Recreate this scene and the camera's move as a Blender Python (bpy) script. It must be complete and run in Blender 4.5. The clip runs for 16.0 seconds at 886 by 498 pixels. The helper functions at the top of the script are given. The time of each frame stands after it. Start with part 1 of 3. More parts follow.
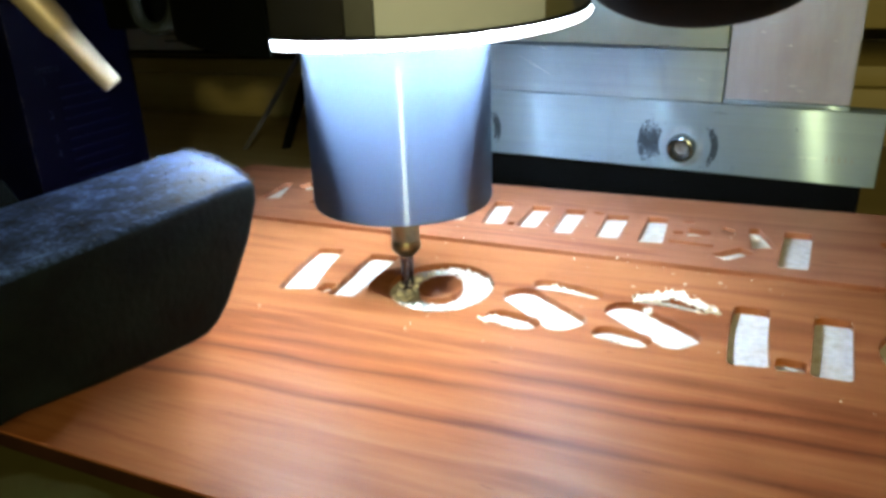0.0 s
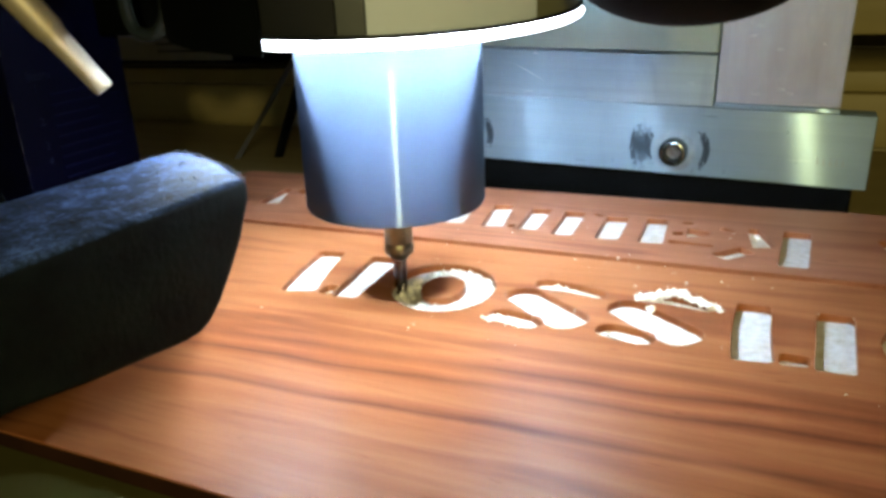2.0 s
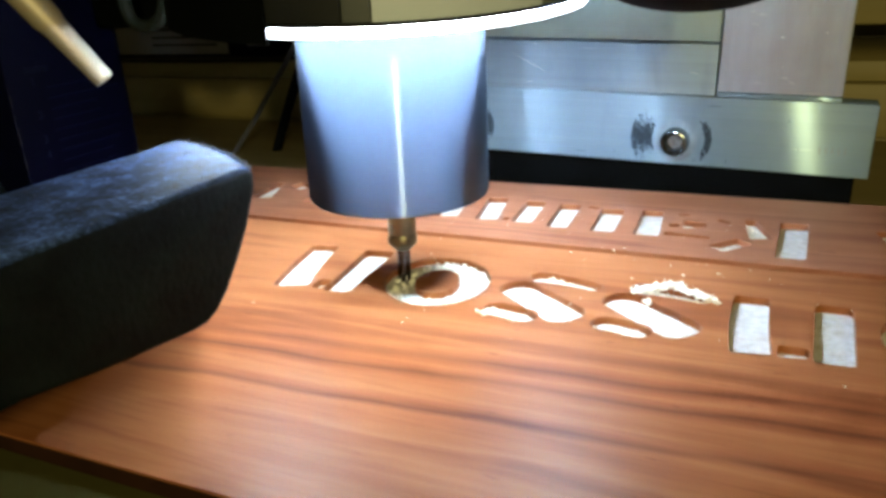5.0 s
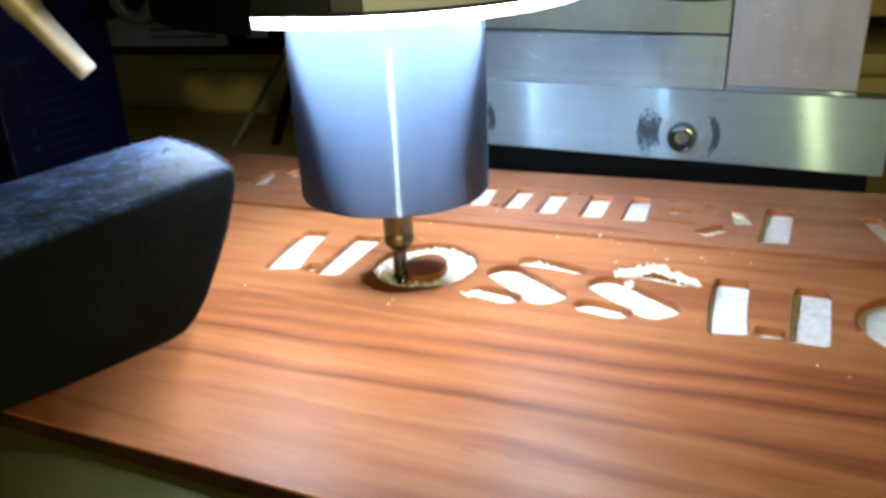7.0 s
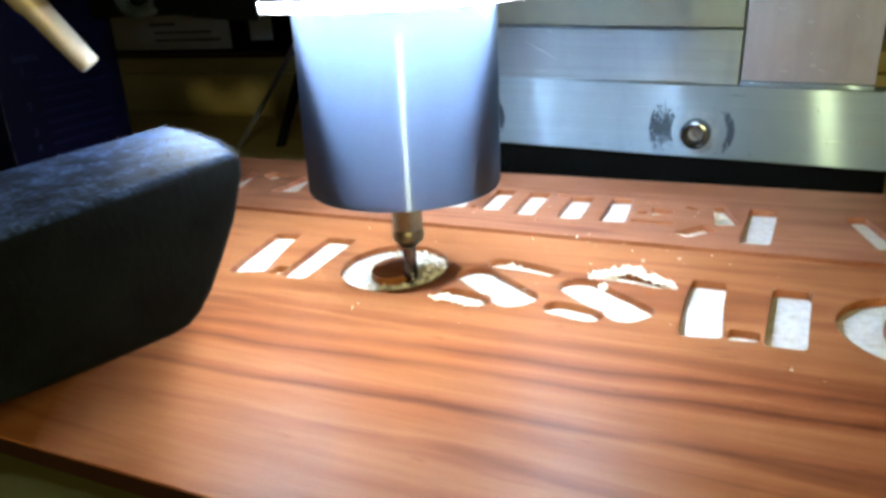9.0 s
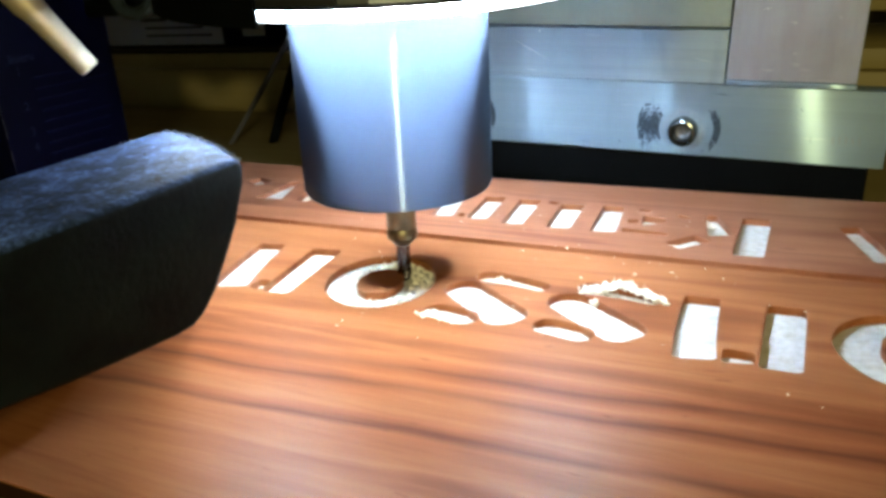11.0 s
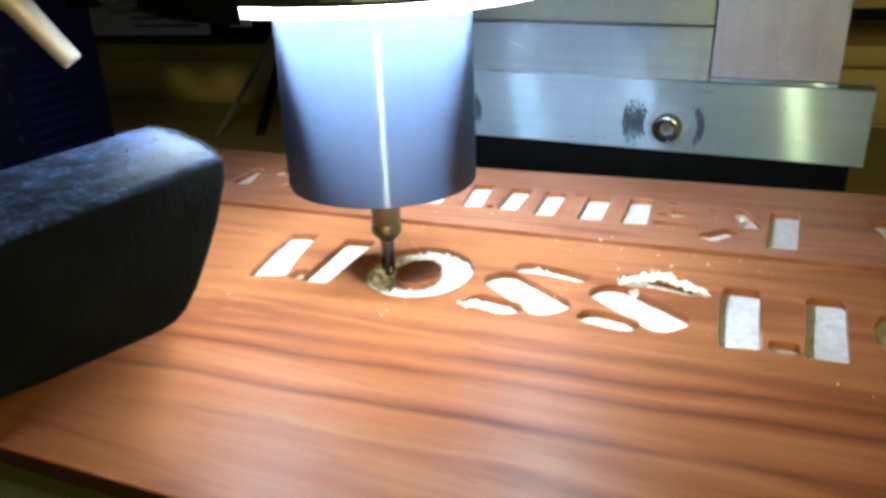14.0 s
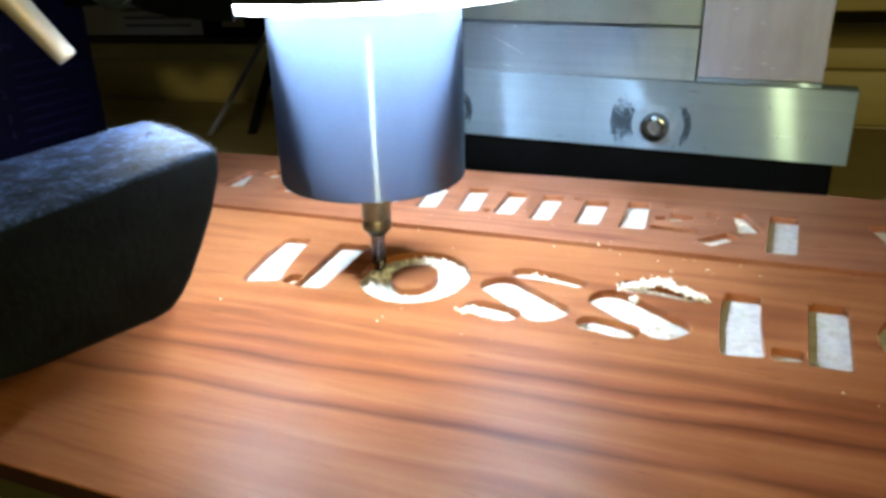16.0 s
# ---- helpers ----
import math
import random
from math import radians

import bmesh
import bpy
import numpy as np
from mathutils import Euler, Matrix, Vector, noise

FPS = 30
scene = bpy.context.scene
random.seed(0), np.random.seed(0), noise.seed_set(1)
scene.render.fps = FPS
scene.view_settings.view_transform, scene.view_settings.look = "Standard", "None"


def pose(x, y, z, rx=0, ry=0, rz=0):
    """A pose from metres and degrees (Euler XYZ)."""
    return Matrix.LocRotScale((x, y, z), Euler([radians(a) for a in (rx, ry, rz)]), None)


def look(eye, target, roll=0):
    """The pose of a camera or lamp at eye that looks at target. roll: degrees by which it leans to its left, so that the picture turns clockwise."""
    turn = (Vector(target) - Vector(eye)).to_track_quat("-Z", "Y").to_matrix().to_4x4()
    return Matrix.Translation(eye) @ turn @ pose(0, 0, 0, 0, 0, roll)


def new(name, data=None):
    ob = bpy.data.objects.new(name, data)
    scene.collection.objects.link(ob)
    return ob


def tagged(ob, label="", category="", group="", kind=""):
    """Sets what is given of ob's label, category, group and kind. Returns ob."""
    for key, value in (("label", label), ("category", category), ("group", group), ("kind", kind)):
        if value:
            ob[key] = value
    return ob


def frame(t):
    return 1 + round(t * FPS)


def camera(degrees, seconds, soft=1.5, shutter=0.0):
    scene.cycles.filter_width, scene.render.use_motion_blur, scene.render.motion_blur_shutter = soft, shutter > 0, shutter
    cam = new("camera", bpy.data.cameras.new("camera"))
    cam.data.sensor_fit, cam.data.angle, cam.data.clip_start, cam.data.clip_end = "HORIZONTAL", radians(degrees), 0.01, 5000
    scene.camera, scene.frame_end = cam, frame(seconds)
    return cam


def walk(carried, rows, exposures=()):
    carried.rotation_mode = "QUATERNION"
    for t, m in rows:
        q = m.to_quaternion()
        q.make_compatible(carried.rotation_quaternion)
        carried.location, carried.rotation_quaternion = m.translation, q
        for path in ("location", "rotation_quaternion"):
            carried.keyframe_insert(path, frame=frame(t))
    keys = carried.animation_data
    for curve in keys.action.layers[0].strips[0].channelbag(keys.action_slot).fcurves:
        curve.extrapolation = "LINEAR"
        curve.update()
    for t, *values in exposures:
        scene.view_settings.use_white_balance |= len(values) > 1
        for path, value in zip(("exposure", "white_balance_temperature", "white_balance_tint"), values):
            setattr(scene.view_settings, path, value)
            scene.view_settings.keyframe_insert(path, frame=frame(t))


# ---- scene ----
# x runs along the machine's rail, y away from the camera, z up; the board's top is z = 0
# and the cutter's axis stands at the origin.
CAMERA = (
    (0.0, 0.1126, -0.1953, 0.0951, 69.28, 3.03, 25.95),
    (0.5, 0.1117, -0.1948, 0.0930, 69.90, 3.18, 25.76),
    (1.0, 0.1117, -0.1949, 0.0922, 70.12, 3.21, 25.59),
    (1.5, 0.1125, -0.1946, 0.0930, 69.98, 3.24, 25.56),
    (2.0, 0.1127, -0.1958, 0.0923, 70.11, 3.21, 25.37),
    (2.5, 0.1128, -0.1965, 0.0926, 69.96, 3.23, 25.33),
    (3.0, 0.1127, -0.1970, 0.0934, 69.77, 3.38, 25.26),
    (3.5, 0.1116, -0.1974, 0.0938, 69.68, 3.53, 25.05),
    (4.0, 0.1107, -0.1975, 0.0924, 69.95, 3.53, 24.89),
    (6.5, 0.1094, -0.1900, 0.0902, 69.24, 3.35, 25.19),
    (7.0, 0.1078, -0.1870, 0.0894, 69.24, 3.42, 25.28),
    (7.5, 0.1063, -0.1851, 0.0870, 69.55, 3.41, 25.40),
    (8.0, 0.1049, -0.1844, 0.0855, 69.73, 3.60, 25.41),
    (8.5, 0.1041, -0.1837, 0.0849, 69.78, 3.73, 25.48),
    (9.0, 0.1040, -0.1838, 0.0846, 69.78, 3.70, 25.52),
    (11.5, 0.1065, -0.1900, 0.0891, 68.94, 3.63, 24.67),
    (12.0, 0.1076, -0.1914, 0.0895, 68.80, 3.60, 24.59),
    (12.5, 0.1086, -0.1910, 0.0898, 68.73, 3.52, 24.56),
    (13.0, 0.1087, -0.1907, 0.0901, 68.60, 3.32, 24.43),
    (13.5, 0.1086, -0.1896, 0.0897, 68.55, 3.19, 24.41),
    (14.0, 0.1072, -0.1882, 0.0897, 68.50, 3.05, 24.18),
    (14.5, 0.1087, -0.1877, 0.0891, 68.64, 2.69, 24.39),
    (15.0, 0.1094, -0.1891, 0.0896, 68.53, 2.71, 24.24),
    (15.5, 0.1093, -0.1910, 0.0890, 68.62, 2.64, 23.90),
    (16.0, 0.1095, -0.1918, 0.0891, 68.63, 2.75, 23.68),
)
cam = camera(58.23, 16.0, soft=3.5)
walk(cam, [(t, pose(x, y, z, rx, ry, rz)) for t, x, y, z, rx, ry, rz in CAMERA])

# ---- light ----
world = bpy.data.worlds.new("dim_room")
world.use_nodes = True
world.node_tree.nodes["Background"].inputs["Color"].default_value = (0.9, 0.85, 0.7, 1)
world.node_tree.nodes["Background"].inputs["Strength"].default_value = 0.012
scene.world = world
scene.view_settings.exposure = 0.0
LED = 180.0

room_lamp = new("room_lamp", bpy.data.lights.new("room_lamp", "AREA"))
room_lamp.data.shape, room_lamp.data.size = "DISK", 0.040
room_lamp.data.energy, room_lamp.data.color = 3.0, (1.0, 0.89, 0.43)
room_lamp.matrix_world = look((0.362, -0.600, 0.250), (0.08, 0.05, 0.02))

TABLE_Z = -0.020
BOARD = (-0.146, 0.200, -0.1040, 0.1070)      # x0, x1, y0, y1
POCKET = 0.0022
SEAM_Y = 0.0385
SEAM = 0.0040


# ---- materials ----
def material(name, base, rough=0.5, metal=0.0):
    m = bpy.data.materials.new(name)
    m.use_nodes = True
    nt = m.node_tree
    b = nt.nodes["Principled BSDF"]
    b.inputs["Base Color"].default_value = (*base, 1)
    b.inputs["Roughness"].default_value = rough
    b.inputs["Metallic"].default_value = metal
    return m, nt, b


def node(nt, kind, **values):
    n = nt.nodes.new(kind)
    for k, v in values.items():
        n.inputs[k.replace("_", " ")].default_value = v
    return n


def coords(nt, scale=(1, 1, 1), output="Object", spin=(0, 0, 0)):
    tc = nt.nodes.new("ShaderNodeTexCoord")
    mp = nt.nodes.new("ShaderNodeMapping")
    mp.inputs["Scale"].default_value = scale
    mp.inputs["Rotation"].default_value = spin
    nt.links.new(tc.outputs[output], mp.inputs["Vector"])
    return mp.outputs["Vector"]


def noise_tex(nt, vec, scale, detail=4.0, rough=0.55, warp=0.0):
    n = node(nt, "ShaderNodeTexNoise", Scale=scale, Detail=detail, Roughness=rough, Distortion=warp)
    nt.links.new(vec, n.inputs["Vector"])
    return n.outputs["Fac"]


def ramp(nt, fac, stops):
    r = nt.nodes.new("ShaderNodeValToRGB")
    e = r.color_ramp.elements
    while len(e) < len(stops):
        e.new(0.5)
    for k, (p, c) in enumerate(stops):
        e[k].position = p
        e[k].color = (*c, 1) if len(c) == 3 else c
    nt.links.new(fac, r.inputs["Fac"])
    return r.outputs["Color"]


def mix(nt, a, b, fac, blend="MIX"):
    m = nt.nodes.new("ShaderNodeMix")
    m.data_type, m.blend_type = "RGBA", blend
    for sock, val in ((m.inputs[6], a), (m.inputs[7], b)):
        if isinstance(val, tuple):
            sock.default_value = (*val, 1)
        else:
            nt.links.new(val, sock)
    if isinstance(fac, float):
        m.inputs[0].default_value = fac
    else:
        nt.links.new(fac, m.inputs[0])
    return m.outputs[2]


def bump(nt, b, height, strength=0.3, dist=0.0005):
    n = node(nt, "ShaderNodeBump", Strength=strength, Distance=dist)
    nt.links.new(height, n.inputs["Height"])
    nt.links.new(n.outputs["Normal"], b.inputs["Normal"])


def grey(v):
    return (v, v, v)


def wood_material(name, shade):
    m, nt, b = material(name, (0.42, 0.15, 0.06), 0.46)
    b.inputs["Specular IOR Level"].default_value = 0.13
    wide = noise_tex(nt, coords(nt, (5.2, 46, 46), spin=(0, 0, 0.03)), 1.0, 4, 0.5, 0.9)
    fine = noise_tex(nt, coords(nt, (48, 800, 800), spin=(0, 0, 0.03)), 1.0, 3, 0.6)
    blotch = noise_tex(nt, coords(nt, (14, 30, 30)), 1.0, 3, 0.5)
    base = ramp(nt, wide, [(0.28, (0.150, 0.040, 0.013)), (0.40, (0.235, 0.070, 0.023)), (0.49, (0.335, 0.119, 0.044)), (0.60, (0.290, 0.093, 0.030)), (0.72, (0.200, 0.058, 0.017))])
    base = mix(nt, base, ramp(nt, fine, [(0.3, (0.74, 0.64, 0.58)), (0.6, (1.0, 1.0, 1.0))]), 0.38, "MULTIPLY")
    base = mix(nt, base, ramp(nt, blotch, [(0.35, (0.84, 0.76, 0.68)), (0.65, (1.06, 1.06, 1.06))]), 0.7, "MULTIPLY")
    speck = noise_tex(nt, coords(nt, (110, 420, 420)), 1.0, 2, 0.5)
    base = mix(nt, base, ramp(nt, speck, [(0.24, (0.55, 0.42, 0.36)), (0.31, (1.0, 1.0, 1.0))]), 0.8, "MULTIPLY")
    thin = noise_tex(nt, coords(nt, (7.0, 120, 120), spin=(0, 0, 0.05)), 1.0, 3, 0.5, 0.8)
    base = mix(nt, base, ramp(nt, thin, [(0.27, (0.45, 0.32, 0.28)), (0.36, (1.0, 1.0, 1.0))]), 0.7, "MULTIPLY")
    # three long dark growth lines cross the front plank
    tc = nt.nodes.new("ShaderNodeTexCoord")
    sep = nt.nodes.new("ShaderNodeSeparateXYZ")
    nt.links.new(tc.outputs["Object"], sep.inputs["Vector"])
    def calc(op, a, b2, c=0.0):
        q = nt.nodes.new("ShaderNodeMath")
        q.operation = op
        for sock, val in zip(q.inputs, (a, b2, c)):
            if isinstance(val, float):
                sock.default_value = val
            else:
                nt.links.new(val, sock)
        return q.outputs[0]
    drift = noise_tex(nt, coords(nt, (16, 16, 16)), 1.0, 2, 0.5)
    fray = noise_tex(nt, coords(nt, (9, 260, 260)), 1.0, 3, 0.6)
    lane = calc("MULTIPLY_ADD", sep.outputs["X"], -0.055, sep.outputs["Y"])
    lane = calc("MULTIPLY_ADD", drift, 0.0065, lane)
    lane = calc("MULTIPLY_ADD", fray, 0.0030, lane)
    lane = calc("MULTIPLY_ADD", lane, 20.0, 1.5)
    def at(y):
        return (y + 0.0048) * 20.0 + 1.5
    clear, dusk, deep = (1, 1, 1), (0.78, 0.66, 0.62), (0.46, 0.31, 0.28)
    lines = ramp(nt, lane, [(at(-0.0690), clear), (at(-0.0672), deep), (at(-0.0655), dusk), (at(-0.0625), clear), (at(-0.0560), clear), (at(-0.0535), dusk), (at(-0.0522), deep), (at(-0.0508), dusk), (at(-0.0485), clear), (at(-0.0462), dusk), (at(-0.0440), deep), (at(-0.0418), dusk), (at(-0.0385), clear)])
    fade = ramp(nt, noise_tex(nt, coords(nt, (12, 60, 60)), 1.0, 2, 0.5), [(0.3, grey(0.45)), (0.55, grey(1.0))])
    base = mix(nt, base, lines, fade, "MULTIPLY")
    base = mix(nt, base, shade, 1.0, "MULTIPLY")
    nt.links.new(base, b.inputs["Base Color"])
    nt.links.new(ramp(nt, fine, [(0.3, grey(0.45)), (0.7, grey(0.38))]), b.inputs["Roughness"])
    bump(nt, b, fine, 0.10, 0.0003)
    return m


def core_material():
    m, nt, b = material("white_core", (0.80, 0.79, 0.74), 0.7)
    n = noise_tex(nt, coords(nt), 420, 5, 0.6)
    base = ramp(nt, n, [(0.3, (0.46, 0.44, 0.38)), (0.6, (0.60, 0.59, 0.55))])
    patch = noise_tex(nt, coords(nt, (1, 1, 1)), 170, 4, 0.6, 0.5)
    base = mix(nt, base, ramp(nt, patch, [(0.32, (0.80, 0.74, 0.60)), (0.52, (1, 1, 1))]), 0.6, "MULTIPLY")
    nt.links.new(base, b.inputs["Base Color"])
    bump(nt, b, n, 0.5, 0.0006)
    return m


def aluminium(name, base, rough, stretch, tint=(0.9, 0.88, 0.85), level=True, sheen=0.22):
    m, nt, b = material(name, base, rough, 0.5)
    line = noise_tex(nt, coords(nt, stretch), 1.0, 4, 0.65)
    stain = noise_tex(nt, coords(nt, (28, 28, 28)), 1.0, 5, 0.6, 0.6)
    col = mix(nt, ramp(nt, line, [(0.3, tuple(v * 0.86 for v in base)), (0.7, base)]), ramp(nt, stain, [(0.35, tint), (0.62, (1, 1, 1))]), 0.45, "MULTIPLY")
    smear = noise_tex(nt, coords(nt, (60, 60, 14)), 1.0, 4, 0.7, 0.4)
    col = mix(nt, col, ramp(nt, smear, [(0.30, (0.62, 0.64, 0.70)), (0.46, (1, 1, 1))]), 0.4, "MULTIPLY")
    scratch = noise_tex(nt, coords(nt, (30, 30, 900), spin=(0, 0.35, 0)), 1.0, 2, 0.5)
    col = mix(nt, col, ramp(nt, scratch, [(0.70, (0, 0, 0)), (0.76, (0.35, 0.36, 0.38))]), 0.5, "ADD")
    nt.links.new(col, b.inputs["Base Color"])
    nt.links.new(ramp(nt, stain, [(0.3, grey(rough + 0.05)), (0.7, grey(rough - 0.03))]), b.inputs["Roughness"])
    bump(nt, b, line, 0.12, 0.0002)
    if not level:
        rust = noise_tex(nt, coords(nt, (45, 45, 16)), 1.0, 3, 0.55, 0.3)
        col = mix(nt, col, ramp(nt, rust, [(0.42, (1, 1, 1)), (0.62, (0.90, 0.80, 0.77))]), 0.5, "MULTIPLY")
        nt.links.new(col, b.inputs["Base Color"])
    if level:
        brushed(nt, b, 0.9)
        level_gloss(m, nt, b, tuple(v * 1.3 for v in base), 0.30, -0.84, sheen)
    return m


def brushed(nt, b, amount):
    """Fine tool marks run level, so gloss spreads up and down."""
    c = node(nt, "ShaderNodeCombineXYZ", X=0.0, Y=0.0, Z=1.0)
    nt.links.new(c.outputs[0], b.inputs["Tangent"])
    b.inputs["Anisotropic"].default_value = amount


def level_gloss(m, nt, b, colour, rough, aniso, share):
    """A second, sharper sheen from the fine level tool marks: narrow across, long up and down."""
    g = nt.nodes.new("ShaderNodeBsdfAnisotropic")
    g.inputs["Color"].default_value = (*colour, 1)
    g.inputs["Roughness"].default_value = rough
    g.inputs["Anisotropy"].default_value = aniso
    c = node(nt, "ShaderNodeCombineXYZ", X=0.0, Y=0.0, Z=1.0)
    nt.links.new(c.outputs[0], g.inputs["Tangent"])
    x = nt.nodes.new("ShaderNodeMixShader")
    x.inputs[0].default_value = share
    nt.links.new(b.outputs[0], x.inputs[1])
    nt.links.new(g.outputs[0], x.inputs[2])
    nt.links.new(x.outputs[0], nt.nodes["Material Output"].inputs["Surface"])


def spindle_material():
    m, nt, b = material("turned_aluminium", (0.11, 0.18, 0.35), 0.62, 0.9)
    brushed(nt, b, 1.0)
    line = noise_tex(nt, coords(nt, (3, 3, 2600)), 1.0, 3, 0.6)
    nt.links.new(ramp(nt, line, [(0.3, (0.028, 0.040, 0.075)), (0.7, (0.040, 0.058, 0.10))]), b.inputs["Base Color"])
    bump(nt, b, line, 0.1, 0.0001)
    level_gloss(m, nt, b, (0.172, 0.240, 0.358), 0.30, -0.82, 0.64)
    return m


def dusty_black():
    m, nt, b = material("blue_lit_dusty_plastic", (0.006, 0.007, 0.006), 0.6)
    b.inputs["Specular IOR Level"].default_value = 0.07
    geo = nt.nodes.new("ShaderNodeNewGeometry")
    sep = nt.nodes.new("ShaderNodeSeparateXYZ")
    nt.links.new(geo.outputs["Normal"], sep.inputs["Vector"])
    up = ramp(nt, sep.outputs["Z"], [(0.35, grey(0)), (0.9, grey(1))])
    patch = ramp(nt, noise_tex(nt, coords(nt), 130, 8, 0.74, 0.1), [(0.36, grey(0.03)), (0.50, grey(0.24)), (0.68, grey(1.0))])
    fine = ramp(nt, noise_tex(nt, coords(nt), 900, 3, 0.7), [(0.40, grey(0.45)), (0.66, grey(1.6))])
    patch = mix(nt, patch, fine, 1.0, "MULTIPLY")
    dust = mix(nt, up, patch, 1.0, "MULTIPLY")
    film = ramp(nt, noise_tex(nt, coords(nt, (1, 1, 1.6)), 70, 6, 0.7), [(0.35, grey(0.35)), (0.7, grey(2.2))])
    skin = mix(nt, film, (0.0022, 0.0036, 0.0030), 1.0, "MULTIPLY")
    # real dust on upward faces, with the ring's blue light mixed into its colour
    base = mix(nt, skin, (0.125, 0.225, 0.53), dust)
    nt.links.new(base, b.inputs["Base Color"])
    bump(nt, b, noise_tex(nt, coords(nt), 700, 4), 0.3, 0.0005)
    return m


def plank_material():
    m, nt, b = material("tan_boards", (0.36, 0.25, 0.09), 0.6)
    n = noise_tex(nt, coords(nt, (4, 60, 60)), 1.0, 4, 0.6, 0.3)
    nt.links.new(ramp(nt, n, [(0.3, (0.21, 0.165, 0.048)), (0.7, (0.28, 0.222, 0.075))]), b.inputs["Base Color"])
    bump(nt, b, n, 0.2, 0.0006)
    return m


def plain(name, base, rough=0.5, metal=0.0, var=0.25, scale=60, gloss=0.5):
    m, nt, b = material(name, base, rough, metal)
    b.inputs["Specular IOR Level"].default_value = gloss
    n = noise_tex(nt, coords(nt), scale, 5, 0.6)
    lo, hi = tuple(v * (1 - var) for v in base), tuple(min(1, v * (1 + var)) for v in base)
    nt.links.new(ramp(nt, n, [(0.3, lo), (0.7, hi)]), b.inputs["Base Color"])
    bump(nt, b, n, 0.12, 0.0004)
    return m


def glowing(name, colour, strength):
    m, nt, b = material(name, (0.9, 0.9, 0.9), 0.4)
    b.inputs["Emission Color"].default_value = (*colour, 1)
    b.inputs["Emission Strength"].default_value = strength
    # sixty diodes sit side by side round the ring, each a little brighter at its middle
    tc = nt.nodes.new("ShaderNodeTexCoord")
    sep = nt.nodes.new("ShaderNodeSeparateXYZ")
    nt.links.new(tc.outputs["Object"], sep.inputs["Vector"])
    last = None
    for op, values in (("ARCTAN2", ()), ("MULTIPLY", (60.0,)), ("COSINE", ()), ("MULTIPLY_ADD", (0.5 * strength, strength))):
        q = nt.nodes.new("ShaderNodeMath")
        q.operation = op
        if last is None:
            nt.links.new(sep.outputs["Y"], q.inputs[0])
            nt.links.new(sep.outputs["X"], q.inputs[1])
        else:
            nt.links.new(last, q.inputs[0])
            for k, v in enumerate(values):
                q.inputs[k + 1].default_value = v
        last = q.outputs[0]
    nt.links.new(last, b.inputs["Emission Strength"])
    return m


WOOD = wood_material("orange_red_cedar", (0.99, 1.06, 1.09))
# same cedar, its colour made paler and pinker for the grazing sheen
SHEEN_WOOD = wood_material("pale_sheen_cedar", (0.98, 1.17, 1.70))
CORE = core_material()
EDGE = plain("dark_brown_edge", (0.020, 0.007, 0.003), 0.7, gloss=0.1)
RAIL = aluminium("brushed_rail", (0.246, 0.348, 0.425), 0.62, (4, 700, 700), sheen=0.20)
PLATE = aluminium("milled_plate", (0.305, 0.405, 0.47), 0.66, (5, 500, 500), (0.84, 0.82, 0.82), True, 0.08)
POST = aluminium("scratched_post", (0.40, 0.44, 0.48), 0.68, (160, 160, 26), (0.80, 0.74, 0.73), False)
GREEN_PLATE = plain("grey_green_plate", (0.255, 0.345, 0.315), 0.45, 0.6, 0.08)
SPINDLE = spindle_material()
COLLET = plain("bronzed_steel", (0.17, 0.15, 0.10), 0.40, 1.0, 0.2, 300)
STEEL = plain("worn_steel", (0.14, 0.125, 0.13), 0.25, 1.0, 0.2, 400)
BOLT = plain("grey_bolt_steel", (0.17, 0.19, 0.19), 0.20, 1.0, 0.3, 500)
SOCKET = plain("worn_socket", (0.12, 0.13, 0.125), 0.42, 0.7, 0.5, 700)
DUSTY = dusty_black()
BLACK = plain("black_paint", (0.006, 0.0065, 0.006), 0.55, gloss=0.25)
MATT = plain("matt_black", (0.0012, 0.0016, 0.0014), 0.9, gloss=0.02)
RUBBER = plain("black_rubber", (0.0016, 0.0020, 0.0024), 0.8, gloss=0.05)
CREAM = plain("pale_cream_paint", (0.42, 0.47, 0.50), 0.5, 0.0, 0.05, 30)
OLIVE = plain("dull_olive_paint", (0.10, 0.10, 0.055), 0.5, 0.0, 0.08, 30)
STRIP = plain("dark_grey_paint", (0.035, 0.04, 0.035), 0.5, 0.0, 0.2, 80)
HOSE = plain("dark_hose", (0.010, 0.013, 0.010), 0.5, gloss=0.08)
BRASS = plain("dull_brass", (0.46, 0.39, 0.28), 0.55, 0.6, 0.15, 60)
TAN = plank_material()
CARTON = plain("dark_blue_card", (0.0002, 0.0005, 0.0058), 0.6, 0.0, 0.2, 40, 0.05)
GLOSS = plain("glossy_black", (0.005, 0.005, 0.006), 0.15)
LABEL = plain("pale_label", (0.26, 0.29, 0.33), 0.6, 0.0, 0.05, 30)
PRINT = plain("faint_print", (0.0012, 0.0022, 0.0140), 0.6, 0.0, 0.05, 30, 0.05)
STEP = plain("pale_print", (0.007, 0.010, 0.024), 0.6, 0.0, 0.05, 30, 0.05)
INK = plain("dark_ink", (0.03, 0.03, 0.04), 0.6, 0.0, 0.05, 30)
BED = plain("olive_bed_board", (0.052, 0.046, 0.012), 0.6, 0.0, 0.15, 50, 0.1)
CABLE = plain("grey_cable", (0.07, 0.07, 0.068), 0.55)
WORN = plain("worn_card", (0.022, 0.023, 0.026), 0.7, 0.0, 0.3, 300, 0.05)
SMUDGE = plain("black_smudge", (0.020, 0.041, 0.060), 0.7, 0.1, 0.5, 900)
